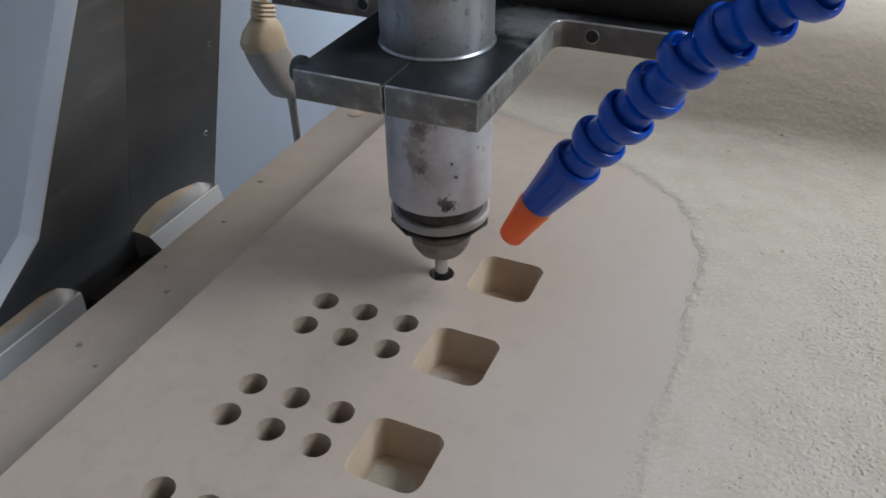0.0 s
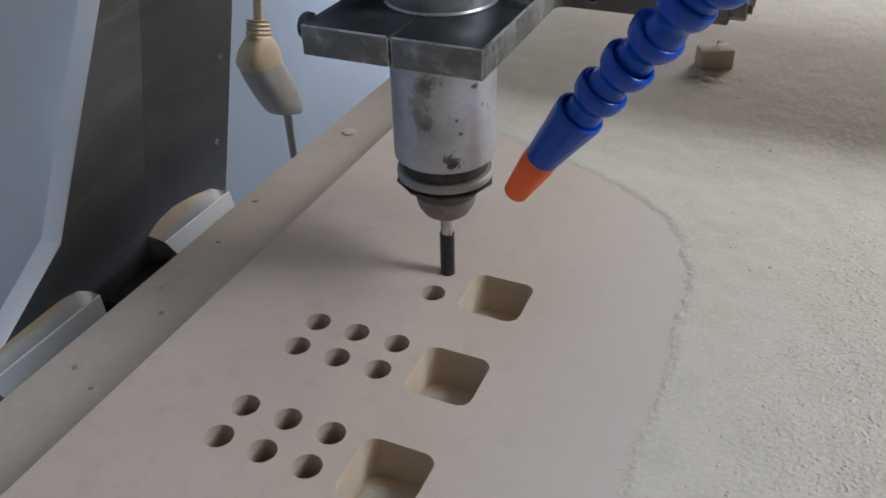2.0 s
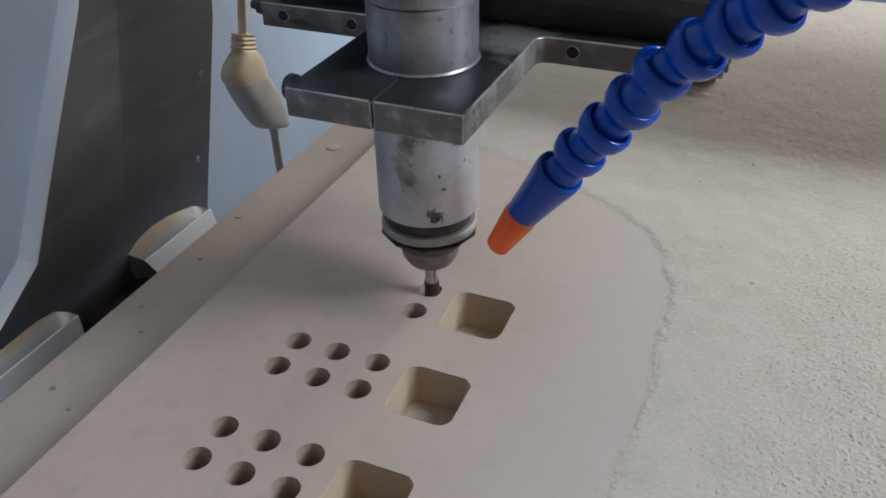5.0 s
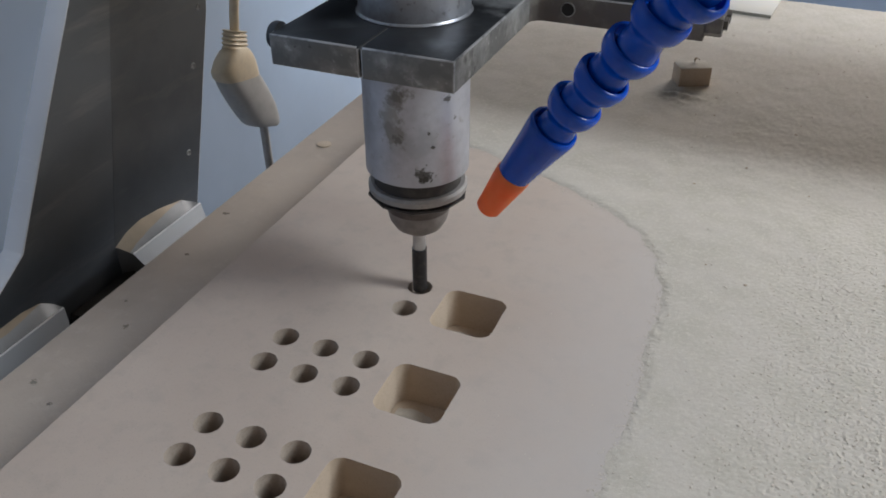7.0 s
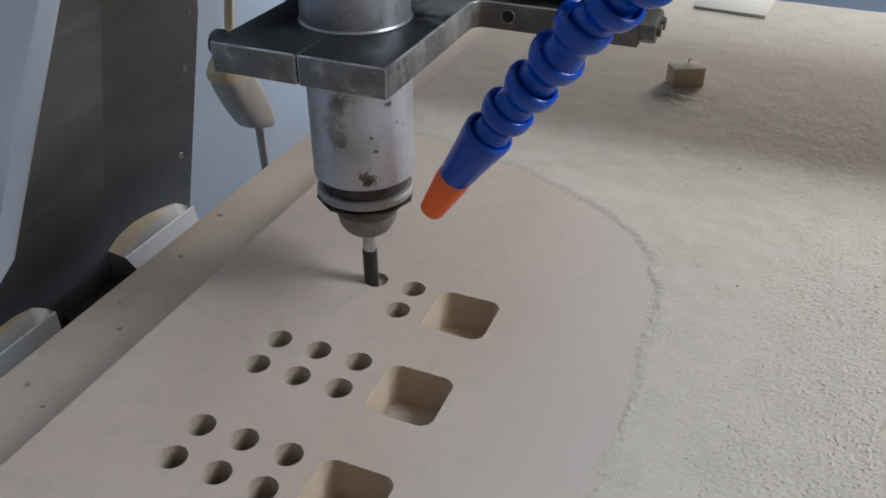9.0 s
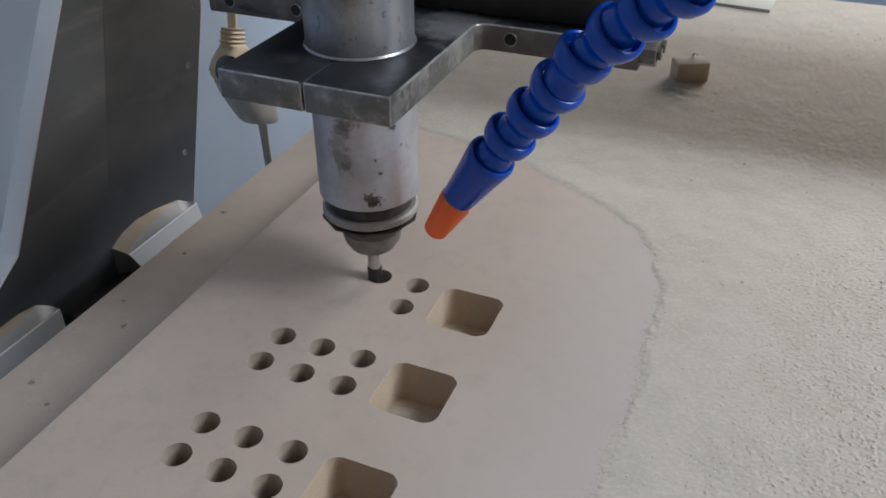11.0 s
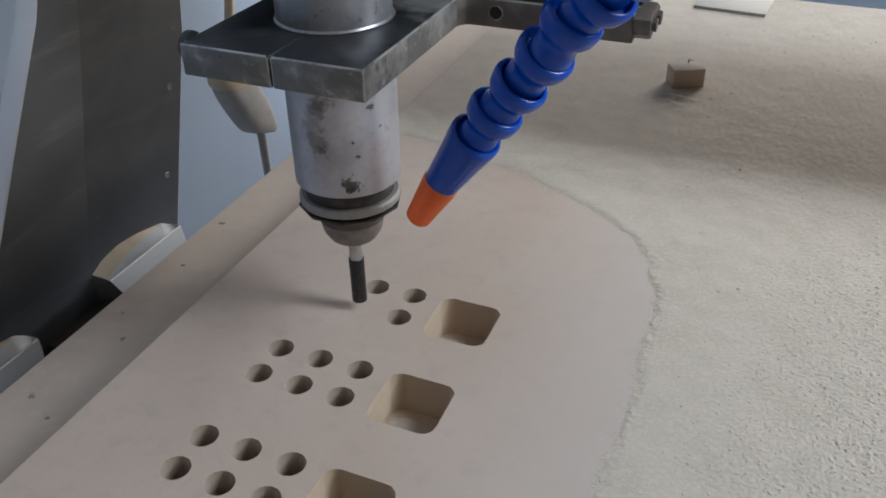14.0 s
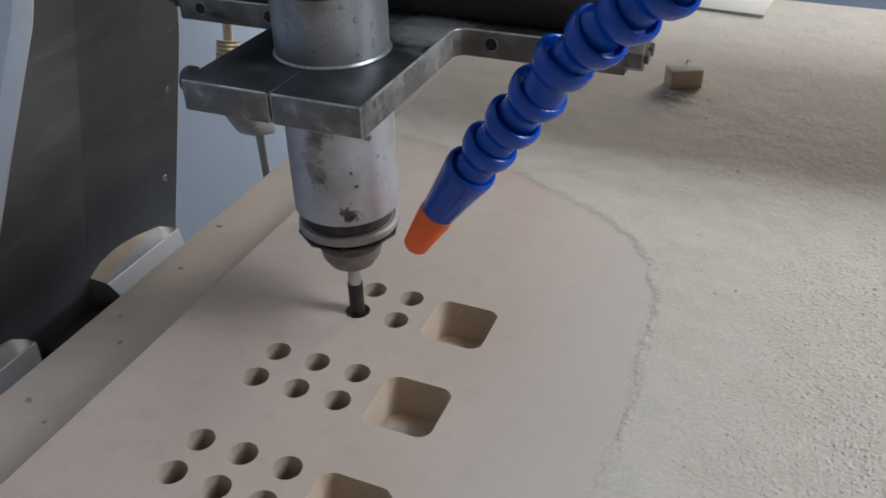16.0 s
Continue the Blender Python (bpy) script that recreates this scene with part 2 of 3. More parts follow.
# Edge highlight along the ridge, painted as a lighter strip.
RIDGE = material("ridge_with_painted_highlight", (0.72, 0.74, 0.77), 0.35, 0.5, ((50, (0.55, 0.57, 0.6), 0.5, 0.7, 4),))
CREAM = material("cream_plastic", (0.62, 0.52, 0.36), 0.5, 0, ((40, (0.55, 0.46, 0.33), 0.45, 0.65, 4),))
GREY_PLASTIC = material("grey_plastic", (0.42, 0.41, 0.39), 0.5, 0, ((40, (0.36, 0.35, 0.33), 0.45, 0.65, 4),))
PLASTER = material("bluish_white_wall_paint", (0.40, 0.505, 0.66), 0.8, 0, ((3, (0.365, 0.465, 0.615), 0.4, 0.65, 5),), ((90, 0.1, 0.001),))
# Colours for unseen walls and ceiling, picked to warm and dim the bounced light.
WARM_BOUNCE_WALL = material("warm_bounce_wall_paint", (0.53, 0.44, 0.34), 0.8, 0, ((3, (0.49, 0.40, 0.31), 0.4, 0.65, 5),), ((90, 0.1, 0.001),))
DIM_BOUNCE_WALL = material("dim_bounce_wall_paint", (0.42, 0.37, 0.32), 0.85, 0, ((3, (0.37, 0.325, 0.28), 0.4, 0.65, 5),), ((90, 0.1, 0.001),))
CONCRETE = material("grey_floor_paint", (0.30, 0.33, 0.38), 0.7, 0, ((4, (0.25, 0.28, 0.33), 0.4, 0.65, 6), (60, (0.36, 0.39, 0.43), 0.6, 0.75, 4)), ((60, 0.2, 0.001),))
WHITE_SHEET = material("dusty_white_sheet", (0.50, 0.49, 0.465), 0.8, 0, ((20, (0.53, 0.50, 0.45), 0.45, 0.65, 4),))
GREY_EDGE = material("grey_sheet_edge", (0.24, 0.24, 0.22), 0.8, 0, ((50, (0.3, 0.29, 0.25), 0.5, 0.7, 4),))
BED = material("machine_bed_paint", (0.20, 0.21, 0.22), 0.5, 0, ((8, (0.16, 0.17, 0.18), 0.4, 0.65, 4),))


# ---- mesh helpers ----
def finish(bm, angle=40):
    bmesh.ops.recalc_face_normals(bm, faces=bm.faces)
    for f in bm.faces:
        f.smooth = True
    for e in bm.edges:
        e.smooth = len(e.link_faces) == 2 and e.calc_face_angle(0) < radians(angle)


def thing(name, bm, mats, label="", category="", group="", kind=""):
    finish(bm)
    data = bpy.data.meshes.new(name)
    bm.to_mesh(data)
    bm.free()
    for m in mats if isinstance(mats, (list, tuple)) else [mats]:
        data.materials.append(m)
    return tagged(new(name, data), label, category, group, kind)


def part(name, bm, mats, parent, label=""):
    ob = thing(name, bm, mats, label)
    ob.parent = parent
    return ob


def box(x0, x1, y0, y1, z0, z1, bevel=0.0, segments=2, bm=None):
    bm = bm or bmesh.new()
    m = Matrix.LocRotScale(((x0 + x1) / 2, (y0 + y1) / 2, (z0 + z1) / 2), None, (x1 - x0, y1 - y0, z1 - z0))
    r = bmesh.ops.create_cube(bm, size=1, matrix=m)
    if bevel:
        es = {e for v in r["verts"] for e in v.link_edges}
        bmesh.ops.bevel(bm, geom=list(es), offset=bevel, segments=segments, profile=0.5, affect="EDGES")
    return bm


def lathe(profile, steps=48, m=None, bm=None, close=False):
    """Turns (radius, height) pairs round z."""
    bm = bm or bmesh.new()
    rings = []
    for r, z in profile:
        ring = []
        for k in range(steps):
            a = 2 * math.pi * k / steps
            v = Vector((r * math.cos(a), r * math.sin(a), z))
            ring.append(bm.verts.new(m @ v if m else v))
        rings.append(ring)
    for a, b in zip(rings, rings[1:] + rings[:1] if close else rings[1:]):
        for k in range(steps):
            bm.faces.new((a[k], a[(k + 1) % steps], b[(k + 1) % steps], b[k]))
    if not close:
        bm.faces.new(rings[0]), bm.faces.new(rings[-1])
    return bm


def prism(outline, depth, m=None, bevel=0.0, bm=None):
    """An outline in x and y, drawn upwards along z by depth."""
    bm = bm or bmesh.new()
    low = [bm.verts.new((x, y, 0)) for x, y in outline]
    f = bm.faces.new(low)
    up = bmesh.ops.extrude_face_region(bm, geom=[f])["geom"]
    vs = [g for g in up if isinstance(g, bmesh.types.BMVert)]
    bmesh.ops.translate(bm, verts=vs, vec=(0, 0, depth))
    if bevel:
        bmesh.ops.bevel(bm, geom=[e for e in bm.edges], offset=bevel, segments=2, profile=0.5, affect="EDGES")
    if m:
        bmesh.ops.transform(bm, matrix=m, verts=bm.verts)
    return bm


def along(points, radius, steps=12, bm=None):
    """A round rod through points."""
    bm = bm or bmesh.new()
    pts = [Vector(q) for q in points]
    rings = []
    for k, q in enumerate(pts):
        d = (pts[min(k + 1, len(pts) - 1)] - pts[max(k - 1, 0)]).normalized()
        turn = d.to_track_quat("Z", "Y").to_matrix()
        rings.append([bm.verts.new(q + turn @ Vector((radius * math.cos(a), radius * math.sin(a), 0))) for a in (2 * math.pi * j / steps for j in range(steps))])
    for a, b in zip(rings, rings[1:]):
        for j in range(steps):
            bm.faces.new((a[j], a[(j + 1) % steps], b[(j + 1) % steps], b[j]))
    bm.faces.new(rings[0]), bm.faces.new(rings[-1])
    return bm


# ---- the room ----
FLOOR_Z, TOP_Z = -0.90, 3.1
X0, X1, Y0, Y1 = -0.62, 1.9, -2.4, 4.2


def wall(name, axis, at, lo, hi, opening=None, mat=PLASTER):
    """A wall of 0.2 m with an opening (lo, hi, z0, z1); axis is the one that it stands across."""
    bm = bmesh.new()
    t0, t1 = (at, at + 0.2) if at > 0 else (at - 0.2, at)

    def slab(a, b, z0, z1):
        if axis == "x":
            box(t0, t1, a, b, z0, z1, bm=bm)
        else:
            box(a, b, t0, t1, z0, z1, bm=bm)
    if opening:
        a, b, z0, z1 = opening
        slab(lo, a, FLOOR_Z, TOP_Z), slab(b, hi, FLOOR_Z, TOP_Z), slab(a, b, FLOOR_Z, z0), slab(a, b, z1, TOP_Z)
    else:
        slab(lo, hi, FLOOR_Z, TOP_Z)
    return thing(name, bm, mat, "painted plaster wall of the workshop", "wall", kind="structure")


thing("floor", box(X0, X1, Y0, Y1, FLOOR_Z - 0.1, FLOOR_Z), CONCRETE, "grey painted concrete workshop floor", "floor", kind="structure")
# Unseen ceiling, added to bounce dim warm light.
thing("ceiling", box(X0, X1, Y0, Y1, TOP_Z, TOP_Z + 0.1), DIM_BOUNCE_WALL, "unseen brownish ceiling added to bounce dim warm light", "ceiling", kind="structure")
wall("wall_west", "x", X0, Y0, Y1)
# East and south walls are out of view; their colours shape the bounced light.
wall("wall_east", "x", X1, Y0, Y1, (0.16, 0.78, 0.86, 1.98), WARM_BOUNCE_WALL)
wall("wall_south", "y", Y0, X0 - 0.2, X1 + 0.2, None, DIM_BOUNCE_WALL)
wall("wall_north", "y", Y1, X0 - 0.2, X1 + 0.2, (0.27, 1.67, 0.5, 2.0))

# ---- bed, spoilboard, panel ----
BOARD_Z = -0.038
PANEL = (-0.100, 1.20, -0.60, 1.195)


def machine_bed():
    bed = thing("machine_bed", box(-0.17, 1.25, -0.62, 1.18, BOARD_Z - 0.13, BOARD_Z - 0.045, 0.004), BED, "dark grey painted steel bed under the boards", "machine bed")
    for x in (-0.13, 1.21):
        for y in (-0.55, 1.12):
            part("leg", box(x - 0.04, x + 0.04, y - 0.04, y + 0.04, FLOOR_Z, BOARD_Z - 0.13, 0.004), BED, bed)
    return bed


def spoilboard():
    ob = thing("spoilboard", box(-0.212, 1.29, -0.66, 1.2, BOARD_Z - 0.045, BOARD_Z, 0.0015), MDF_OLD, "greyish worn fibreboard base board with dents and stains", "board")
    bm = lathe([(0.0005, -0.001), (0.0045, -0.001), (0.0085, 0.0015), (0.0085, 0.0022), (0.0005, 0.003)], 20)
    screw = part("screw_head", bm, MDF_CUT, ob, "dusty countersunk screw head")
    screw.location = (-0.181, 0.509, BOARD_Z - 0.0012)
    return ob


PITCH_X, PITCH_Y, GROUP = 0.03534, 0.03193, 0.10196
HOLE_R = 0.0105
POCKET = (0.0955, 0.1488, 0.0895, 0.1424)


def hole_places():
    """Two rows of three holes a group; in the newest group only those that the cutter has reached by the end."""
    for g in (-2, -1, 0, 1):
        for row in (0, 1):
            for k in (0, 1, 2):
                yield k * PITCH_X, g * GROUP + row * PITCH_Y
    yield 2 * PITCH_X, 2 * GROUP
    yield 2 * PITCH_X, 2 * GROUP + PITCH_Y
    yield PITCH_X, 2 * GROUP + PITCH_Y
    yield PITCH_X, 2 * GROUP


def rounded(x0, x1, y0, y1, r, n=8):
    for cx, cy, a0 in ((x1 - r, y1 - r, 0), (x0 + r, y1 - r, 90), (x0 + r, y0 + r, 180), (x1 - r, y0 + r, 270)):
        for k in range(n + 1):
            a = radians(a0 + 90 * k / n)
            yield cx + r * math.cos(a), cy + r * math.sin(a)


def mdf_panel():
    """The panel: its top with all openings, their walls, its own sides and the pockets' floors."""
    bm = bmesh.new()
    loops = []
    rng = random.Random(4)

    def loop(points):
        vs = [bm.verts.new((x, y, 0)) for x, y in points]
        es = [bm.edges.new((a, b)) for a, b in zip(vs, vs[1:] + vs[:1])]
        loops.append(vs)
        return es

    edges = loop([(PANEL[0], PANEL[2]), (PANEL[1], PANEL[2]), (PANEL[1], PANEL[3]), (PANEL[0], PANEL[3])])
    round_hole = [(HOLE_R * (1 + rng.uniform(-0.012, 0.02)) * math.cos(a), HOLE_R * (1 + rng.uniform(-0.012, 0.02)) * math.sin(a)) for a in (2 * math.pi * k / 40 for k in range(40))]
    x0, x1, y0, y1 = POCKET
    square = [(x + rng.uniform(-1, 1) * 0.0002, y + rng.uniform(-1, 1) * 0.0002) for x, y in rounded(x0, x1, y0, y1, 0.0105)]
    for x, y in hole_places():
        edges += loop([(x + a, y + b) for a, b in round_hole])
    for g in (-2, -1, 0, 1):
        edges += loop([(a, b + g * GROUP) for a, b in square])
    bmesh.ops.triangle_fill(bm, use_beauty=True, edges=edges)
    vs = loops[0]
    low = [bm.verts.new((v.co.x, v.co.y, BOARD_Z)) for v in vs]
    for k in range(4):
        f = bm.faces.new((vs[k], vs[(k + 1) % 4], low[(k + 1) % 4], low[k]))
        f.material_index = 1
    ob = thing("mdf_panel", bm, [MDF, MDF_CUT], "thick beige fibreboard panel with milled round holes and square pockets", "panel")

    def lining(name, outline, places, mat, label):
        """The cut walls and the floor of an opening, shared by all alike."""
        lb = bmesh.new()
        rings = [[lb.verts.new((a, b, z)) for a, b in outline] for z in (0.0, BOARD_Z + 0.0006)]
        n = len(outline)
        for k in range(n):
            lb.faces.new((rings[0][k], rings[0][(k + 1) % n], rings[1][(k + 1) % n], rings[1][k]))
        lb.faces.new(rings[1])
        first = part(name, lb, mat, ob, label)
        for f in first.data.polygons:
            f.flip()
        for k, (x, y) in enumerate(places):
            one = first if k == 0 else first.copy()
            if k:
                scene.collection.objects.link(one)
            one.location = (x, y, 0)

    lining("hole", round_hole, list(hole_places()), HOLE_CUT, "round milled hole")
    lining("pocket", square, [(0, g * GROUP) for g in (-2, -1, 0, 1)], MDF_CUT, "square milled pocket with dust on its floor")
    return ob


machine_bed()
spoilboard()
panel = mdf_panel()


def waste(x, y):
    """The plug of board that the cutter turns to dust, sinking before it."""
    ob = thing("hole_core", lathe([(HOLE_R * 1.04, -0.012), (HOLE_R * 1.04, -0.00004)], 40, Matrix.Translation((x, y, 0))), MDF, "round fibreboard core sinking under the cutter", "wood core", "cores under the cutter")
    return ob


CORES = [(waste(2 * PITCH_X, 2 * GROUP + PITCH_Y), 1.9, 6.8), (waste(PITCH_X, 2 * GROUP + PITCH_Y), 8.3, 12.6), (waste(PITCH_X, 2 * GROUP), 14.7, 99)]

# ---- sawdust ----
EDGE = ((-0.30, 0.545), (-0.06, 0.515), (0.021, 0.499), (0.094, 0.474), (0.171, 0.434), (0.223, 0.398), (0.247, 0.356), (0.261, 0.314), (0.265, 0.248), (0.268, 0.197),
        (0.270, 0.146), (0.266, 0.110), (0.266, 0.077), (0.270, 0.050), (0.274, 0.0), (0.280, -0.1), (0.29, -0.7))


def outside(x, y):
    """How far (x, y) lies out of the blown-clean patch; less than zero inside it."""
    best, side = 9.0, 1.0
    for (ax, ay), (bx, by) in zip(EDGE, EDGE[1:]):
        dx, dy = bx - ax, by - ay
        s = max(0.0, min(1.0, ((x - ax) * dx + (y - ay) * dy) / (dx * dx + dy * dy)))
        d = math.hypot(x - ax - s * dx, y - ay - s * dy)
        if d < best:
            best, side = d, (dy * (x - ax) - dx * (y - ay))
    return best if side < 0 else -best


def steps(*spans):
    out = []
    for a, b, d in spans:
        out += list(np.arange(a, b, d))
    return out + [spans[-1][1]]


def dust_height(x, y):
    wobble = 0.004 * noise.noise(Vector((x * 40, y * 40, 1))) + 0.002 * noise.noise(Vector((x * 170, y * 170, 2))) + 0.0022 * noise.noise(Vector((x * 420, y * 420, 2)))
    d = outside(x, y) + wobble
    if d < -0.004:
        return -0.004
    rough = min(1.0, max(0.0, (x - 0.305) * 6 + (0.26 - y) * 0.6))
    v = Vector((x, y, 0))
    lumps = (noise.noise(v * 440) * 0.0011 + max(0.0, noise.noise(v * 250 + Vector((5, 3, 1)))) * 0.0010) * (0.06 + 0.94 * rough) * (1.0 if max(x, y) < 0.52 else 0.3)
    far = 0.0005 * noise.noise(v * 150) * min(1.0, max(0.0, (y - 0.45) * 6)) * min(1.0, max(0.2, (x - 0.15) * 5))
    swell = far + noise.noise(v * 14) * 0.0007 + noise.noise(v * 45) * 0.0004
    ridge = 0.0006 * math.exp(-((d - 0.004) / 0.004) ** 2) * max(0.0, 0.35 + noise.noise(v * 90) + 0.6 * noise.noise(v * 300))
    heap = 0.0036 * math.exp(-((x - 0.203) / 0.020) ** 2 - ((y - 0.735) / 0.020) ** 2) * (1 + 1.2 * noise.noise(v * 95) + 0.6 * noise.noise(v * 210))
    return -0.0006 + (0.0015 if y > 0.12 else 0.0015 - 0.0005 * min(1.0, (0.12 - y) * 10)) * min(1.0, max(0.0, d + 0.003) / 0.012) ** 0.9 + heap + ridge + min(1, max(0, d) * 60) * (lumps + swell)


def sawdust():
    xs = steps((-0.098, 0.15, 0.004), (0.15, 0.22, 0.002), (0.22, 0.27, 0.0014), (0.27, 0.52, 0.0011), (0.52, 0.75, 0.003), (0.75, 1.198, 0.012))
    ys = steps((-0.598, -0.05, 0.012), (-0.05, 0.40, 0.0011), (0.40, 0.52, 0.0014), (0.52, 0.75, 0.003), (0.75, 1.193, 0.006))
    nx = len(xs)
    verts = [(x, y, dust_height(x, y)) for y in ys for x in xs]
    faces = []
    for j in range(len(ys) - 1):
        for i in range(nx - 1):
            q = (j * nx + i, j * nx + i + 1, (j + 1) * nx + i + 1, (j + 1) * nx + i)
            if max(verts[k][2] for k in q) > -0.0012:
                faces.append(q)
    data = bpy.data.meshes.new("sawdust")
    data.from_pydata(verts, [], faces)
    data.shade_smooth()
    data.materials.append(DUST)
    return tagged(new("sawdust", data), "pale loose sawdust lying thick on the panel", "sawdust", kind="stuff")


sawdust()


def clumps():
    """Pale little lumps of dust, thicker towards the loose heap."""
    rng = random.Random(21)
    verts, faces = [], []
    shape = [(1, 0, 0), (0, 1, 0), (-1, 0, 0), (0, -1, 0), (0, 0, 1), (0.46, 0.46, 0.8), (-0.46, 0.46, 0.8), (-0.46, -0.46, 0.8), (0.46, -0.46, 0.8)]
    sides = [(0, 1, 5), (1, 2, 6), (2, 3, 7), (3, 0, 8), (0, 5, 8), (1, 6, 5), (2, 7, 6), (3, 8, 7), (5, 6, 4), (6, 7, 4), (7, 8, 4), (8, 5, 4)]

    def lump(x, y, h, r):
        a, base = rng.uniform(0, 6.28), len(verts)
        for u, v, w in shape:
            k = r * rng.uniform(0.7, 1.25)
            verts.append((x + k * (u * math.cos(a) - v * math.sin(a)), y + k * (u * math.sin(a) + v * math.cos(a)), h - r * 0.05 + k * w * 0.38))
        faces.extend([tuple(base + q for q in f) for f in sides])

    while len(faces) < 12 * 36000:  # over the loose dust
        x, y = rng.uniform(0.24, 0.72), rng.uniform(-0.08, 0.46) if rng.random() < 0.85 else rng.uniform(0.46, 1.1)
        rough = min(1.0, max(0.02, (x - 0.31) * 5 + (0.25 - y) * 0.7))
        if rng.random() < rough * (1.0 if y < 0.42 else 0.35) and outside(x, y) > 0.003:
            lump(x, y, dust_height(x, y) - (0.0003 if y > 0.45 else 0.0), 0.0005 + 0.0010 * rng.random() ** 2)
    for (ax, ay), (bx, by) in zip(EDGE[1:], EDGE[2:-1]):  # crumbling along the edge of the blown patch
        n = int(math.hypot(bx - ax, by - ay) * 1700)
        for k in range(n):
            q = rng.random()
            x, y = ax + (bx - ax) * q + rng.gauss(0, 0.004), ay + (by - ay) * q + rng.gauss(0, 0.004)
            lump(x, y, max(0.0, dust_height(x, y)), 0.0003 + 0.0008 * rng.random() ** 2)
    for g in (-1, 0, 1):  # torn fibres on the pockets' rims
        x0, x1, y0, y1 = POCKET
        for k in range(34):
            lump(x1 + rng.gauss(0, 0.0002), rng.uniform(y0 + 0.008, y1 - 0.008) + g * GROUP, 0.0, rng.uniform(0.0002, 0.0005))
        for k in range(16):
            lump(rng.uniform(x0 + 0.01, x1 - 0.01), y1 + g * GROUP + rng.gauss(0, 0.0002), 0.0, rng.uniform(0.0002, 0.0005))
    for k in range(26):  # stray chips on the clean panel
        lump(rng.uniform(0.16, 0.25), rng.uniform(0.02, 0.42), 0.0, rng.uniform(0.0003, 0.0008))
    data = bpy.data.meshes.new("dust_clumps")
    data.from_pydata(verts, [], faces)
    data.materials.append(CLUMP)
    return tagged(new("dust_clumps", data), "pale clumps of sawdust scattered on the dust layer", "sawdust", kind="stuff")


clumps()


def crumbs():
    bm = bmesh.new()
    rng = random.Random(8)
    for k in range(150):
        x, y = rng.uniform(0.2, 0.85), rng.uniform(-0.1, 1.1) if k < 30 else rng.uniform(0.5, 1.05)
        if outside(x, y) < 0.004:
            continue
        r = rng.uniform(0.0006, 0.0016) * (1.6 if rng.random() < 0.08 else 1)
        m = Matrix.LocRotScale((x, y, dust_height(x, y) + r * 0.1), Euler((rng.uniform(-0.3, 0.3), rng.uniform(-0.3, 0.3), rng.uniform(0, 6))), (r * rng.uniform(0.7, 1.7), r, r * rng.uniform(0.2, 0.4)))
        bmesh.ops.create_icosphere(bm, subdivisions=1, radius=1, matrix=m)
    return thing("dust_crumbs", bm, CRUMB, "small brown fibreboard crumbs strewn over the sawdust", "crumbs", kind="stuff")


crumbs()


def pocket_dust():
    """Low drifts of dust on the pockets' floors, against the wall under the window's shade."""
    x0, x1, y0, y1 = POCKET
    n = 26
    verts, faces = [], []
    for g in (-2, -1, 0, 1):
        base = len(verts)
        for j in range(n):
            for i in range(n):
                u, w = i / (n - 1), j / (n - 1)
                x, y = x0 + 0.003 + (x1 - x0 - 0.006) * u, y0 + 0.003 + (y1 - y0 - 0.006) * w + g * GROUP
                drift = math.exp(-((u - 0.28) / 0.33) ** 2 - ((w - 0.30) / 0.34) ** 2)
                verts.append((x, y, BOARD_Z + 0.0003 + 0.0055 * drift + 0.0014 * drift * noise.noise(Vector((x * 260, y * 260, g)))))
        for j in range(n - 1):
            for i in range(n - 1):
                a = base + j * n + i
                faces.append((a, a + 1, a + n + 1, a + n))
    data = bpy.data.meshes.new("pocket_dust")
    data.from_pydata(verts, [], faces)
    data.shade_smooth()
    data.materials.append(DUST)
    return tagged(new("pocket_dust", data), "pale sawdust drifts on the floors of the pockets", "sawdust", kind="stuff")


pocket_dust()


def offcut():
    ob = thing("offcut_block", box(-0.0205, 0.0205, -0.0135, 0.0135, 0, 0.024, 0.0005), MDF_CUT, "small brown fibreboard offcut lying on the sawdust", "wood block")
    ob.matrix_world = pose(0.2098, 0.7825, 0.0005, 0, 0, 28)
    part("dust_cap", box(-0.0203, 0.0203, -0.0133, 0.0133, 0.024, 0.0247, 0.0004), DUST, ob, "pale sawdust on its top")
    curl = bmesh.new()
    rows = []
    for k in range(14):
        a, w = k * 0.42, 0.0022 + 0.00015 * k
        rows.append([curl.verts.new((0.008 + w * math.cos(a), dy + 0.008, 0.0275 + w * math.sin(a))) for dy in (-0.002, 0.0022)])
    for a, b in zip(rows, rows[1:]):
        curl.faces.new((a[0], a[1], b[1], b[0]))
    bmesh.ops.solidify(curl, geom=curl.faces[:], thickness=0.0006)
    part("shaving", curl, CRUMB, ob, "brown curled shaving")
    return ob


offcut()


def white_sheet():
    ob = thing("white_sheet", box(-0.055, 0.055, -0.045, 0.045, 0.0015, 0.005, 0.001), WHITE_SHEET, "small dusty white sheet with a dark edge on the sawdust", "sheet")
    ob.matrix_world = pose(0.232, 1.142, 0.0, 0, 0, -5)
    part("edge_strip", box(-0.055, 0.055, -0.0475, -0.0455, 0.0005, 0.0055, 0.0004), GREY_EDGE, ob, "dark grey edge strip")
    return ob


white_sheet()


# ---- gantry ----
PLATE_X = -0.300


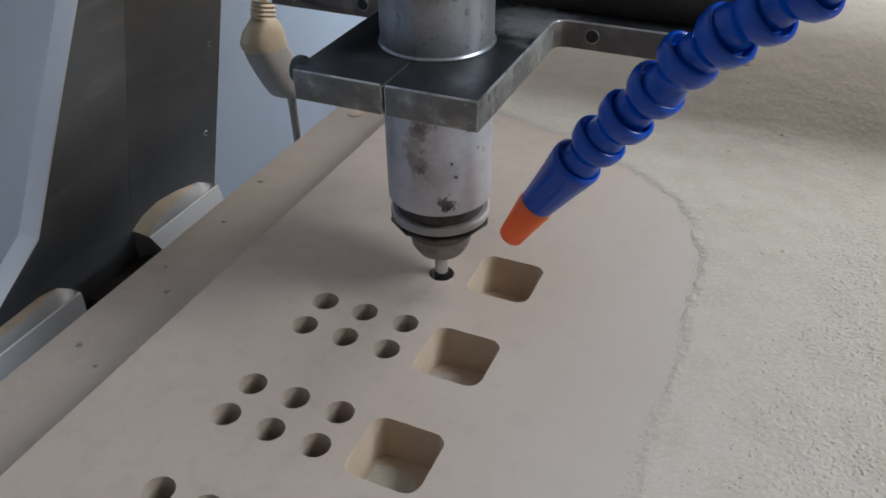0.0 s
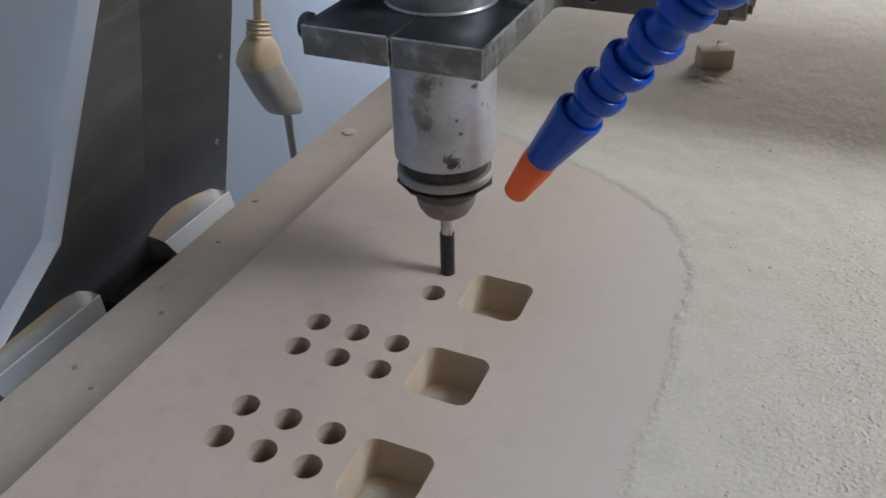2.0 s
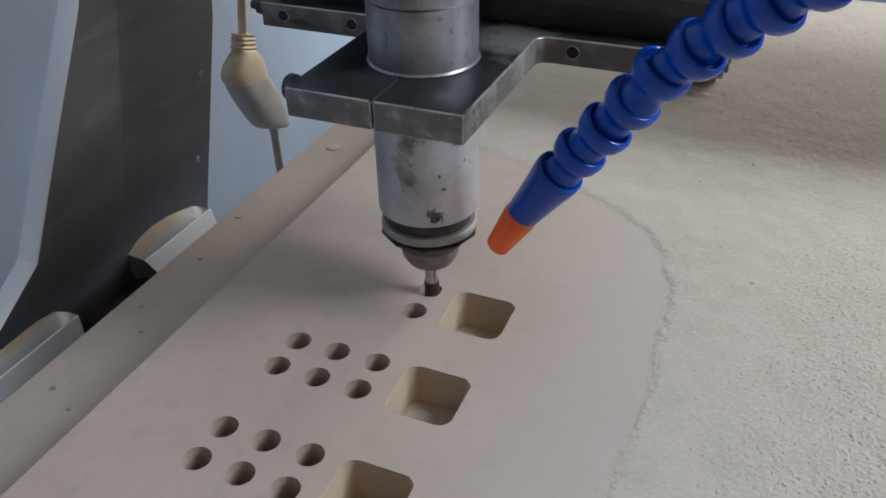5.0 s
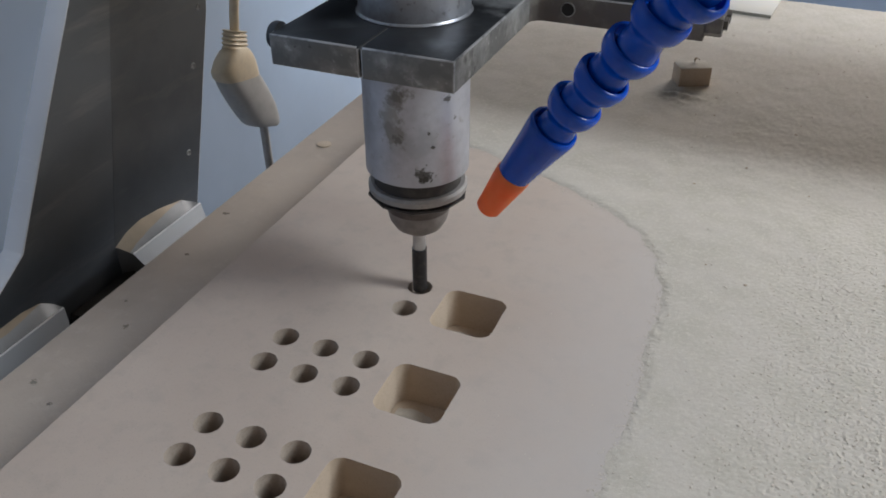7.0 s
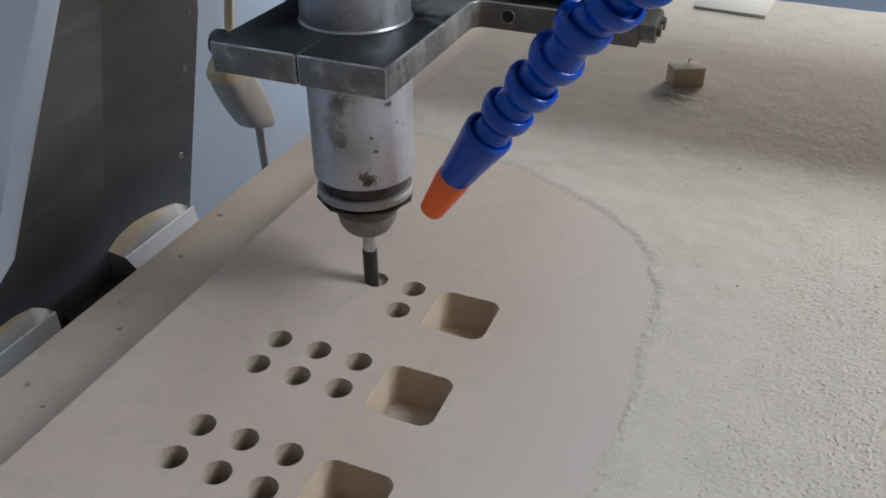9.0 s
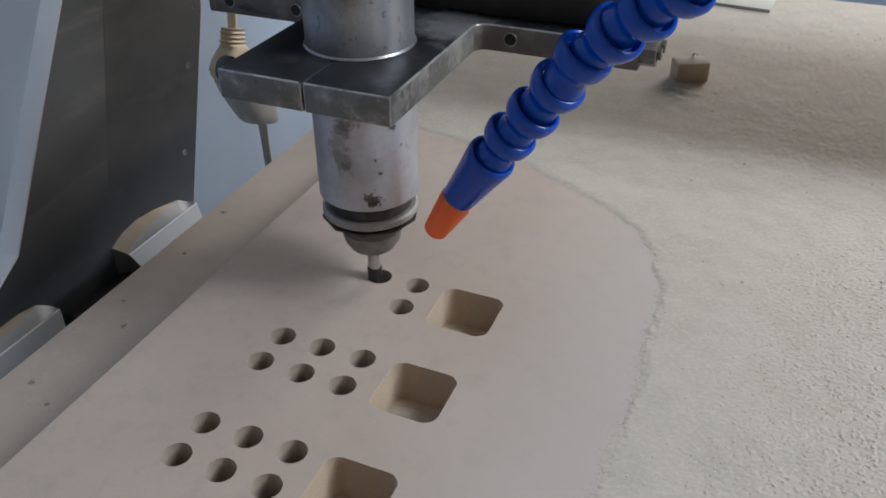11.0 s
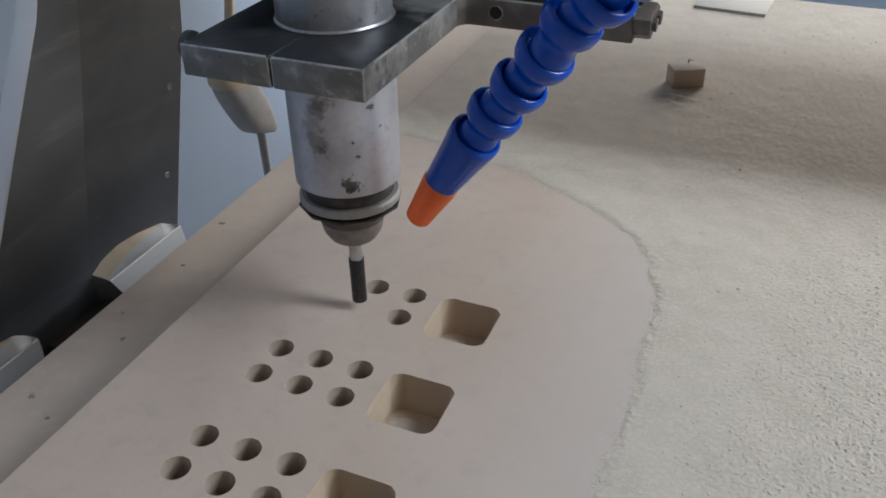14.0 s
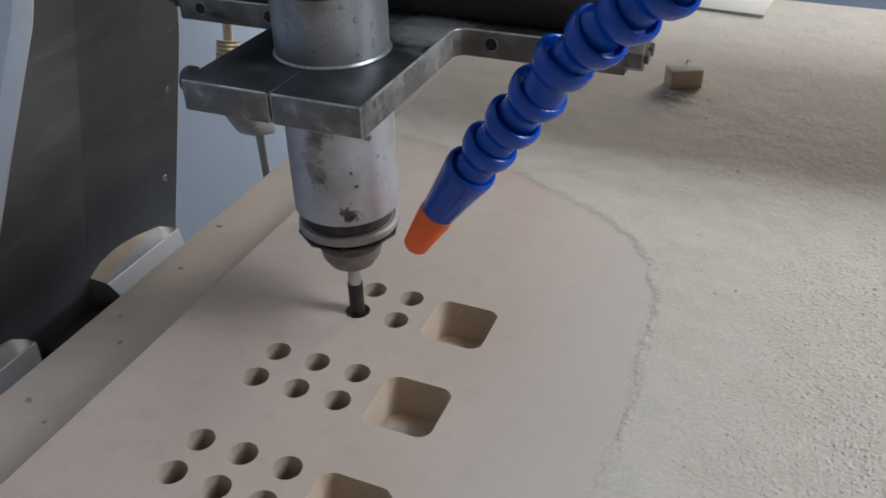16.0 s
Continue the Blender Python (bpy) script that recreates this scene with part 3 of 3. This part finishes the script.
def bearing_block(y0, y1, at, rise, tan):
    """A block along y: a shoulder that rises in an arch against the plate, with a tan reflection painted down to a part
    of its slope, a sharp ridge with a painted highlight, and a sloping lower face.
    """
    bm = bmesh.new()
    rows, n = [], 32
    for k in range(n + 1):
        s = k / n
        up, share = float(np.interp(s, at, rise)), float(np.interp(s, at, tan))
        y, yr = y0 + (y1 - y0) * s, y0 + 0.010 + (y1 - y0 - 0.020) * s
        arch, ridge = Vector((0.0, y, up)), Vector((0.0105, yr, -0.0825))
        prof = [arch, arch.lerp(ridge, max(0.02, share)) + Vector((0.0006, 0, 0.0006)), ridge, Vector((0.0115, yr, -0.0818)), Vector((0.0130, yr, -0.0828)), Vector((0.040, yr - 0.02 * s, -0.108)), Vector((0.040, yr - 0.02 * s, -0.20)), Vector((0.0, y, -0.20))]
        rows.append([bm.verts.new((PLATE_X + v.x, v.y, v.z)) for v in prof])
    for a, b in zip(rows, rows[1:]):
        for k, mat in enumerate((2, 0, 3, 3, 1, 1, 0, 0)):
            bm.faces.new((a[k], a[(k + 1) % 8], b[(k + 1) % 8], b[k])).material_index = mat
    bm.faces.new(rows[0]), bm.faces.new(rows[-1])
    return bm


def gantry():
    """All that rolls along the bed; its own y is that of the cutter."""
    g = new("gantry")
    tagged(g, "dark steel gantry with bright bearing blocks beside the machine bed", "machine gantry")
    outline = [(0.30, 0.45), (0.240, 0.124), (0.166, -0.094), (0.166, -0.20), (-0.186, -0.20), (-0.186, -0.0765), (-0.0806, -0.0128), (-0.0095, 0.102), (0.0475, 0.192), (0.162, 0.45)]
    turn = Matrix(((0, 0, -1, PLATE_X), (1, 0, 0, 0), (0, 1, 0, 0), (0, 0, 0, 1)))
    bm = prism(outline, 0.025, turn, 0.0012)
    bm.normal_update()
    for f in bm.faces:
        f.material_index = 0 if abs(f.normal.x) > 0.97 else 1
    side = part("side_plate", bm, [PLATE, PLATE_EDGE], g, "dark brushed steel side plate with a bright cut edge")
    cover = prism([(0.028, -0.066), (0.092, 0.16), (0.17, 0.448), (0.298, 0.448), (0.2385, 0.124), (0.1645, -0.093), (0.034, -0.093)], 0.00015, Matrix(((0, 0, 1, PLATE_X), (1, 0, 0, 0), (0, 1, 0, 0), (0, 0, 0, 1))))
    part("cover_plate", cover, PLATE_COVER, side, "thin brownish steel cover plate")
    for y, z in ((0.2295, 0.1314), (0.2045, 0.0714), (0.1712, -0.0229)):
        hole = part("screw", lathe([(0.0003, 0.0002), (0.0016, 0.0003), (0.0020, 0.0010), (0.0030, 0.0012), (0.0040, 0.0)], 16), STEEL_WORN, side)
        hole.matrix_world = pose(PLATE_X + 0.00015, y - 0.004, z, 0, 90, 0)
    spans = ((0.028, 0.167, (0, 0.13, 0.31, 0.53, 0.80, 1), (-0.0705, -0.0625, -0.0590, -0.0625, -0.0715, -0.0905), (0.85, 0.72, 0.6, 0.42, 0.02, 0.0)),
             (-0.215, -0.055, (0, 0.30, 0.56, 0.71, 0.85, 0.94, 1), (-0.072, -0.0680, -0.0670, -0.0665, -0.0705, -0.082, -0.0935), (0.1, 0.3, 0.42, 0.32, 0.02, 0.0, 0.0)))
    for span in spans:
        part("bearing_block", bearing_block(*span), [CHROME, BRUSHED, TAN_REFLECTION, RIDGE], g, "aluminium bearing block with a tan reflection painted on its rounded shoulder")
    part("block_bridge", box(PLATE_X, PLATE_X + 0.03, -0.050, 0.044, -0.20, -0.104, 0.002), BLACK, g, "black spacer between the blocks")
    part("beam", box(PLATE_X + 0.001, 1.35, 0.322, 0.625, 0.215, 0.43, 0.006), BLACK, g, "black steel cross beam")
    return g


# ---- router head; its own origin is the cutter's tip ----
TIP = 0.0626


def router_head():
    h = new("router_head")
    tagged(h, "worn grey router head with clamp plate and blue air hose", "router head")
    z = TIP
    body = part("spindle_body", lathe([(0.036, z + 0.059), (0.0388, z + 0.057), (0.040, z + 0.058), (0.040, z + 0.165)], 72), ALU, h, "scuffed silver spindle barrel with peeled grey patches")
    part("groove", lathe([(0.0340, z + 0.041), (0.0340, z + 0.059)], 48), GROOVE, body, "dark groove")
    part("nose_ring", lathe([(0.030, z + 0.0365), (0.0350, z + 0.0368), (0.0388, z + 0.039), (0.0390, z + 0.0430), (0.0372, z + 0.0450), (0.030, z + 0.0450)], 64), RING, body, "dusty grey nose ring")
    part("slinger", lathe([(0.022, z + 0.029), (0.0340, z + 0.0305), (0.0398, z + 0.0345), (0.0398, z + 0.0362), (0.024, z + 0.0366)], 10), GROOVE, body, "dark slinger disc with worn corners")
    nut = part("collet_nut", lathe([(0.0085, z - 0.0015), (0.0140, z - 0.0008), (0.0190, z + 0.003), (0.0232, z + 0.010), (0.0248, z + 0.017), (0.0250, z + 0.0195), (0.0252, z + 0.020), (0.0252, z + 0.033)], 48), NUT, h, "brownish steel collet nut")
    part("nut_band", lathe([(0.0240, z + 0.0205), (0.0258, z + 0.0208), (0.0260, z + 0.0315), (0.0240, z + 0.0318)], 48, close=True), NUT_BAND, nut, "brown band round the nut")
    bit = part("cutter", lathe([(0.0062, 0.0), (0.0063, z - 0.021)], 24), CUTTER, h, "black carbide cutter")
    part("shank", lathe([(0.0053, z - 0.021), (0.0053, z + 0.001)], 24), SHANK, bit, "bright steel shank")
    part("upper_barrel", lathe([(0.0398, z + 0.166), (0.0398, z + 0.2245), (0.0390, z + 0.225), (0.0408, z + 0.2265), (0.0405, z + 0.40)], 72), ALU_TOP, h, "stained darker silver upper barrel")
    part("sealant", lathe([(0.0395, z + 0.1797), (0.0411, z + 0.1798), (0.0405, z + 0.1804), (0.0401, z + 0.1812), (0.0396, z + 0.1813)], 72, close=True), ALU_TOP, h, "grey rim of packed dust")
    top, low = z + 0.1795, z + 0.1585

    # clamp plate: two jaws and the cross bar in one thickness
    def jaw(outline, name, label):
        bm = prism(outline, top - low, Matrix.Translation((0, 0, low)))
        bmesh.ops.bevel(bm, geom=[e for e in bm.edges], offset=0.0011, segments=2, profile=0.5, affect="EDGES")
        bm.normal_update()
        for f in bm.faces:
            f.material_index = 0 if f.normal.z > 0.95 else (2 if abs(f.calc_center_median().x) > 0.002 else 0) if f.normal.z > 0.2 else 2 if abs(f.normal.x * f.normal.y) > 0.15 and f.calc_center_median().y < -0.08 else 3 if f.calc_center_median().y > 0.062 else 1
        return part(name, bm, [STEEL_DARK, STEEL_WORN, BARE_EDGE, STEEL_BAR], h, label)

    arc = [(0.0405 * math.sin(radians(a)), 0.0405 * math.cos(radians(a))) for a in range(180, -1, -10)]
    arc[0] = (0.0007, -0.0405)
    right = [(0.0007, -0.084), (0.0645, -0.084), (0.0650, 0.060)] + [(0.0740 - 0.009 * math.cos(radians(a)), 0.060 + 0.009 * math.sin(radians(a))) for a in (30, 60, 90)] + [(0.1905, 0.069), (0.1905, 0.100), (0.0, 0.100)] + arc[::-1]
    left = [(-0.0007, -0.084)] + [(-x, y) for x, y in arc[:-1]] + [(-0.0002, 0.0405), (-0.0002, 0.100), (-0.185, 0.100), (-0.185, 0.069), (-0.075, 0.069), (-0.066, 0.062), (-0.066, -0.084)]
    jaw(right, "clamp_jaw", "blackened steel clamp jaw with worn bright edges")
    jaw(left, "clamp_jaw", "blackened steel clamp jaw with worn bright edges")
    for x in (-0.163, -0.097, 0.092, 0.158):
        hole = part("bar_hole", lathe([(0.0003, 0.0006), (0.0046, 0.0006), (0.0048, 0.0002)], 20), BORE, h, "black disc painted as the shade in a hole")
        hole.matrix_world = pose(x, 0.069, z + 0.1695, 90, 0, 0)
        rim = part("rim", lathe([(0.0047, 0.0), (0.0047, 0.0007), (0.0052, 0.0007), (0.0056, 0.0)], 20, close=True), STEEL_WORN, hole, "worn bright rim")
        rim.matrix_parent_inverse = hole.matrix_world.inverted()
        rim.matrix_world = hole.matrix_world.copy()
    part("slide_plate", box(-0.180, 0.192, 0.088, 0.104, top + 0.0005, top + 0.35, 0.001), BLACK, h, "black steel slide plate")
    # Unseen box above the view, added to keep light off the panel.
    part("unseen_shade_box", box(-0.15, 0.16, 0.105, 0.32, top + 0.12, top + 0.36, 0.004), BLACK, h, "black box out of view, added to block light")
    part("slide_flange", box(-0.180, 0.192, 0.080, 0.0875, top + 0.022, top + 0.034, 0.001), BLACK, h, "black flange")
    for y in (0.077, 0.093):
        bolt = part("bolt", lathe([(0.0105, 0.0), (0.0105, 0.010), (0.0096, 0.0115), (0.0050, 0.0115), (0.0050, 0.0145)], 6), STEEL_BAR, h, "dark hexagon bolt")
        bolt.matrix_world = pose(0.1905, y, z + 0.171, 0, 90, 0)
    end = part("bolt", lathe([(0.0085, 0.0), (0.0085, 0.010), (0.0070, 0.0115), (0.0045, 0.0115), (0.0045, 0.018)], 6), GROOVE, h, "dark hexagon bolt")
    end.matrix_world = pose(-0.185, 0.083, z + 0.171, 0, -90, 0)
    knob = part("side_bolt", lathe([(0.0095, 0), (0.0095, 0.004), (0.0085, 0.006), (0.005, 0.007)], 20), STEEL_DARK, h, "dark clamp bolt head")
    knob.matrix_world = pose(-0.066, -0.070, z + 0.1735, 0, -90, 0)

    # jointed hose, from the nozzle upwards
    lips = [Vector(q) for q in ((0.0650, -0.0200, 0.1040), (0.0845, -0.0180, 0.1377), (0.1122, -0.0260, 0.1808), (0.1272, -0.0290, 0.2026), (0.1440, -0.0340, 0.2251), (0.1606, -0.0390, 0.2481),
                                (0.1768, -0.0450, 0.2720), (0.1962, -0.0530, 0.2915), (0.2146, -0.0620, 0.3103), (0.2335, -0.0705, 0.3285), (0.2530, -0.0790, 0.3460), (0.2740, -0.0870, 0.3620))]

    def aim(a, b):
        return (b - a).to_track_quat("Z", "Y").to_matrix().to_4x4()

    tip = part("nozzle", lathe([(0.004, 0.004), (0.0050, 0.0), (0.0075, 0.0003), (0.0094, 0.0025), (0.0117, 0.022), (0.0131, 0.034), (0.0133, 0.0385), (0.0118, 0.040), (0.0118, 0.048)], 36), ORANGE, h, "orange plastic nozzle")
    tip.matrix_world = Matrix.Translation(lips[0]) @ aim(lips[0], lips[1])
    cone_long = (lips[2] - lips[1]).length + 0.004
    cone = part("hose_cone", lathe([(0.0118, 0.0), (0.0126, 0.0006), (0.0160, cone_long - 0.022), (0.0174, cone_long - 0.012), (0.0180, cone_long - 0.006), (0.0181, cone_long - 0.003), (0.0176, cone_long - 0.0008), (0.0165, cone_long + 0.0002), (0.0153, cone_long - 0.0002), (0.0146, cone_long - 0.006)], 48), BLUE, h, "blue plastic cone link")
    cone.matrix_world = Matrix.Translation(lips[1]) @ aim(lips[1], lips[2])
    link = None
    rng = random.Random(3)
    for a, b in zip(lips[2:], lips[3:]):
        if link is None:
            profile = [(0.0105, -0.0110), (0.0132, -0.0080), (0.0139, -0.0040), (0.0135, 0.0000), (0.0127, 0.0035), (0.0127, 0.0065), (0.0138, 0.0092), (0.0160, 0.0118), (0.0175, 0.0145), (0.0181, 0.0175), (0.0185, 0.0203), (0.0185, 0.0222), (0.0180, 0.0240), (0.0170, 0.0251), (0.0158, 0.0254), (0.0149, 0.0248), (0.0145, 0.0225), (0.0142, 0.0180)]
            link = part("hose_link", lathe(profile, 48), BLUE, h, "blue plastic hose link")
            one = link
        else:
            one = link.copy()
            scene.collection.objects.link(one)
        turn = aim(a, b) @ pose(0, 0, 0, rng.uniform(-5, 5), rng.uniform(-5, 5), 0)
        one.matrix_world = Matrix.Translation(b) @ turn @ Matrix.Translation((0, 0, -0.0205))
    return h


gantry_ob = gantry()
head = router_head()


# ---- plug on its cable by the wall ----
def power_plug():
    """Cream plug, in a grey coupling that leans from it; both hang on their cables a hand's width before the wall."""
    def loft(rows, mats=None):
        bm = bmesh.new()
        rings = []
        for y, z, wide, thick, lean in rows:
            c, s = math.cos(radians(lean)), math.sin(radians(lean))
            ring = []
            for k in range(24):
                a = 2 * math.pi * k / 24
                u = wide * math.copysign(abs(math.cos(a)) ** 0.6, math.cos(a))
                w = thick * math.copysign(abs(math.sin(a)) ** 0.6, math.sin(a))
                ring.append(bm.verts.new((-w, y + u * c, z - u * s)))
            rings.append(ring)
        for a, b in zip(rings, rings[1:]):
            for k in range(24):
                bm.faces.new((a[k], a[(k + 1) % 24], b[(k + 1) % 24], b[k]))
        bm.faces.new(rings[0]), bm.faces.new(rings[-1])
        return bm

    body = thing("power_plug", loft([(0.7857, -0.0530, 0.0224, 0.0144, 20), (0.7830, -0.0600, 0.0307, 0.0180, 18), (0.7770, -0.0720, 0.0415, 0.0209, 14), (0.7732, -0.0850, 0.0469, 0.0223, 11), (0.7750, -0.0950, 0.0465, 0.0223, 10), (0.7780, -0.1020, 0.0440, 0.0216, 10)]), CREAM, "cream plug in a grey coupling hanging by the wall", "power plug")
    part("coupling", loft([(0.7785, -0.1010, 0.0444, 0.0220, 10), (0.7820, -0.1080, 0.0465, 0.0230, 11), (0.7940, -0.1320, 0.0498, 0.0238, 14), (0.8080, -0.1600, 0.0506, 0.0238, 17), (0.8180, -0.1830, 0.0473, 0.0230, 19), (0.8245, -0.2000, 0.0415, 0.0216, 20), (0.8265, -0.2065, 0.0349, 0.0180, 20)]), GREY_PLASTIC, body, "grey coupling socket")
    part("strain_relief", loft([(0.7865 - 0.0006 * k, -0.0255 - 0.0034 * k, (0.0200 if k % 2 else 0.0235) + 0.0005 * k, 0.011 if k % 2 else 0.014, 19) for k in range(9)]), CREAM, body, "ribbed cream strain relief")
    part("upper_cable", along([(0, 0.786, -0.03), (0, 0.791, 0.0), (0, 0.804, 0.05), (0, 0.86, 0.3), (0, 1.0, 0.8)], 0.0075), CREAM, body, "cream cable")
    part("lower_cable", along([(0, 0.829, -0.195), (0, 0.832, -0.225), (0, 0.834, -0.295), (0, 0.835, -0.40), (0, 0.80, -0.6)], 0.0075), GREY_PLASTIC, body, "grey cable")
    body.location.x = -0.50
    return body


power_plug()


# ---- what moves ----
def motions():
    walk(head, [(t, pose(x, y, z)) for t, x, y, z in HEAD_ROWS])
    walk(gantry_ob, [(t, pose(0, y, 0)) for t, x, y, z in HEAD_ROWS])
    for core, start, end in CORES:
        rows, low = [(0.0, pose(0, 0, 0)), (start - 0.1, pose(0, 0, 0)), (start, pose(0, 0, 0))], 0.0
        for t, hx, hy, hz in HEAD_ROWS:
            if start < t <= end:
                low = max(min(low, hz), BOARD_Z + 0.0125)
                if t + 0.4 < 16.0:  # the hole widens as the cutter goes round, after each dip
                    rows.append((t + 0.4, pose(0, 0, low)))
        if rows[-1][0] < 16.0:
            rows.append((16.0, pose(0, 0, low)))
        walk(core, rows)


motions()
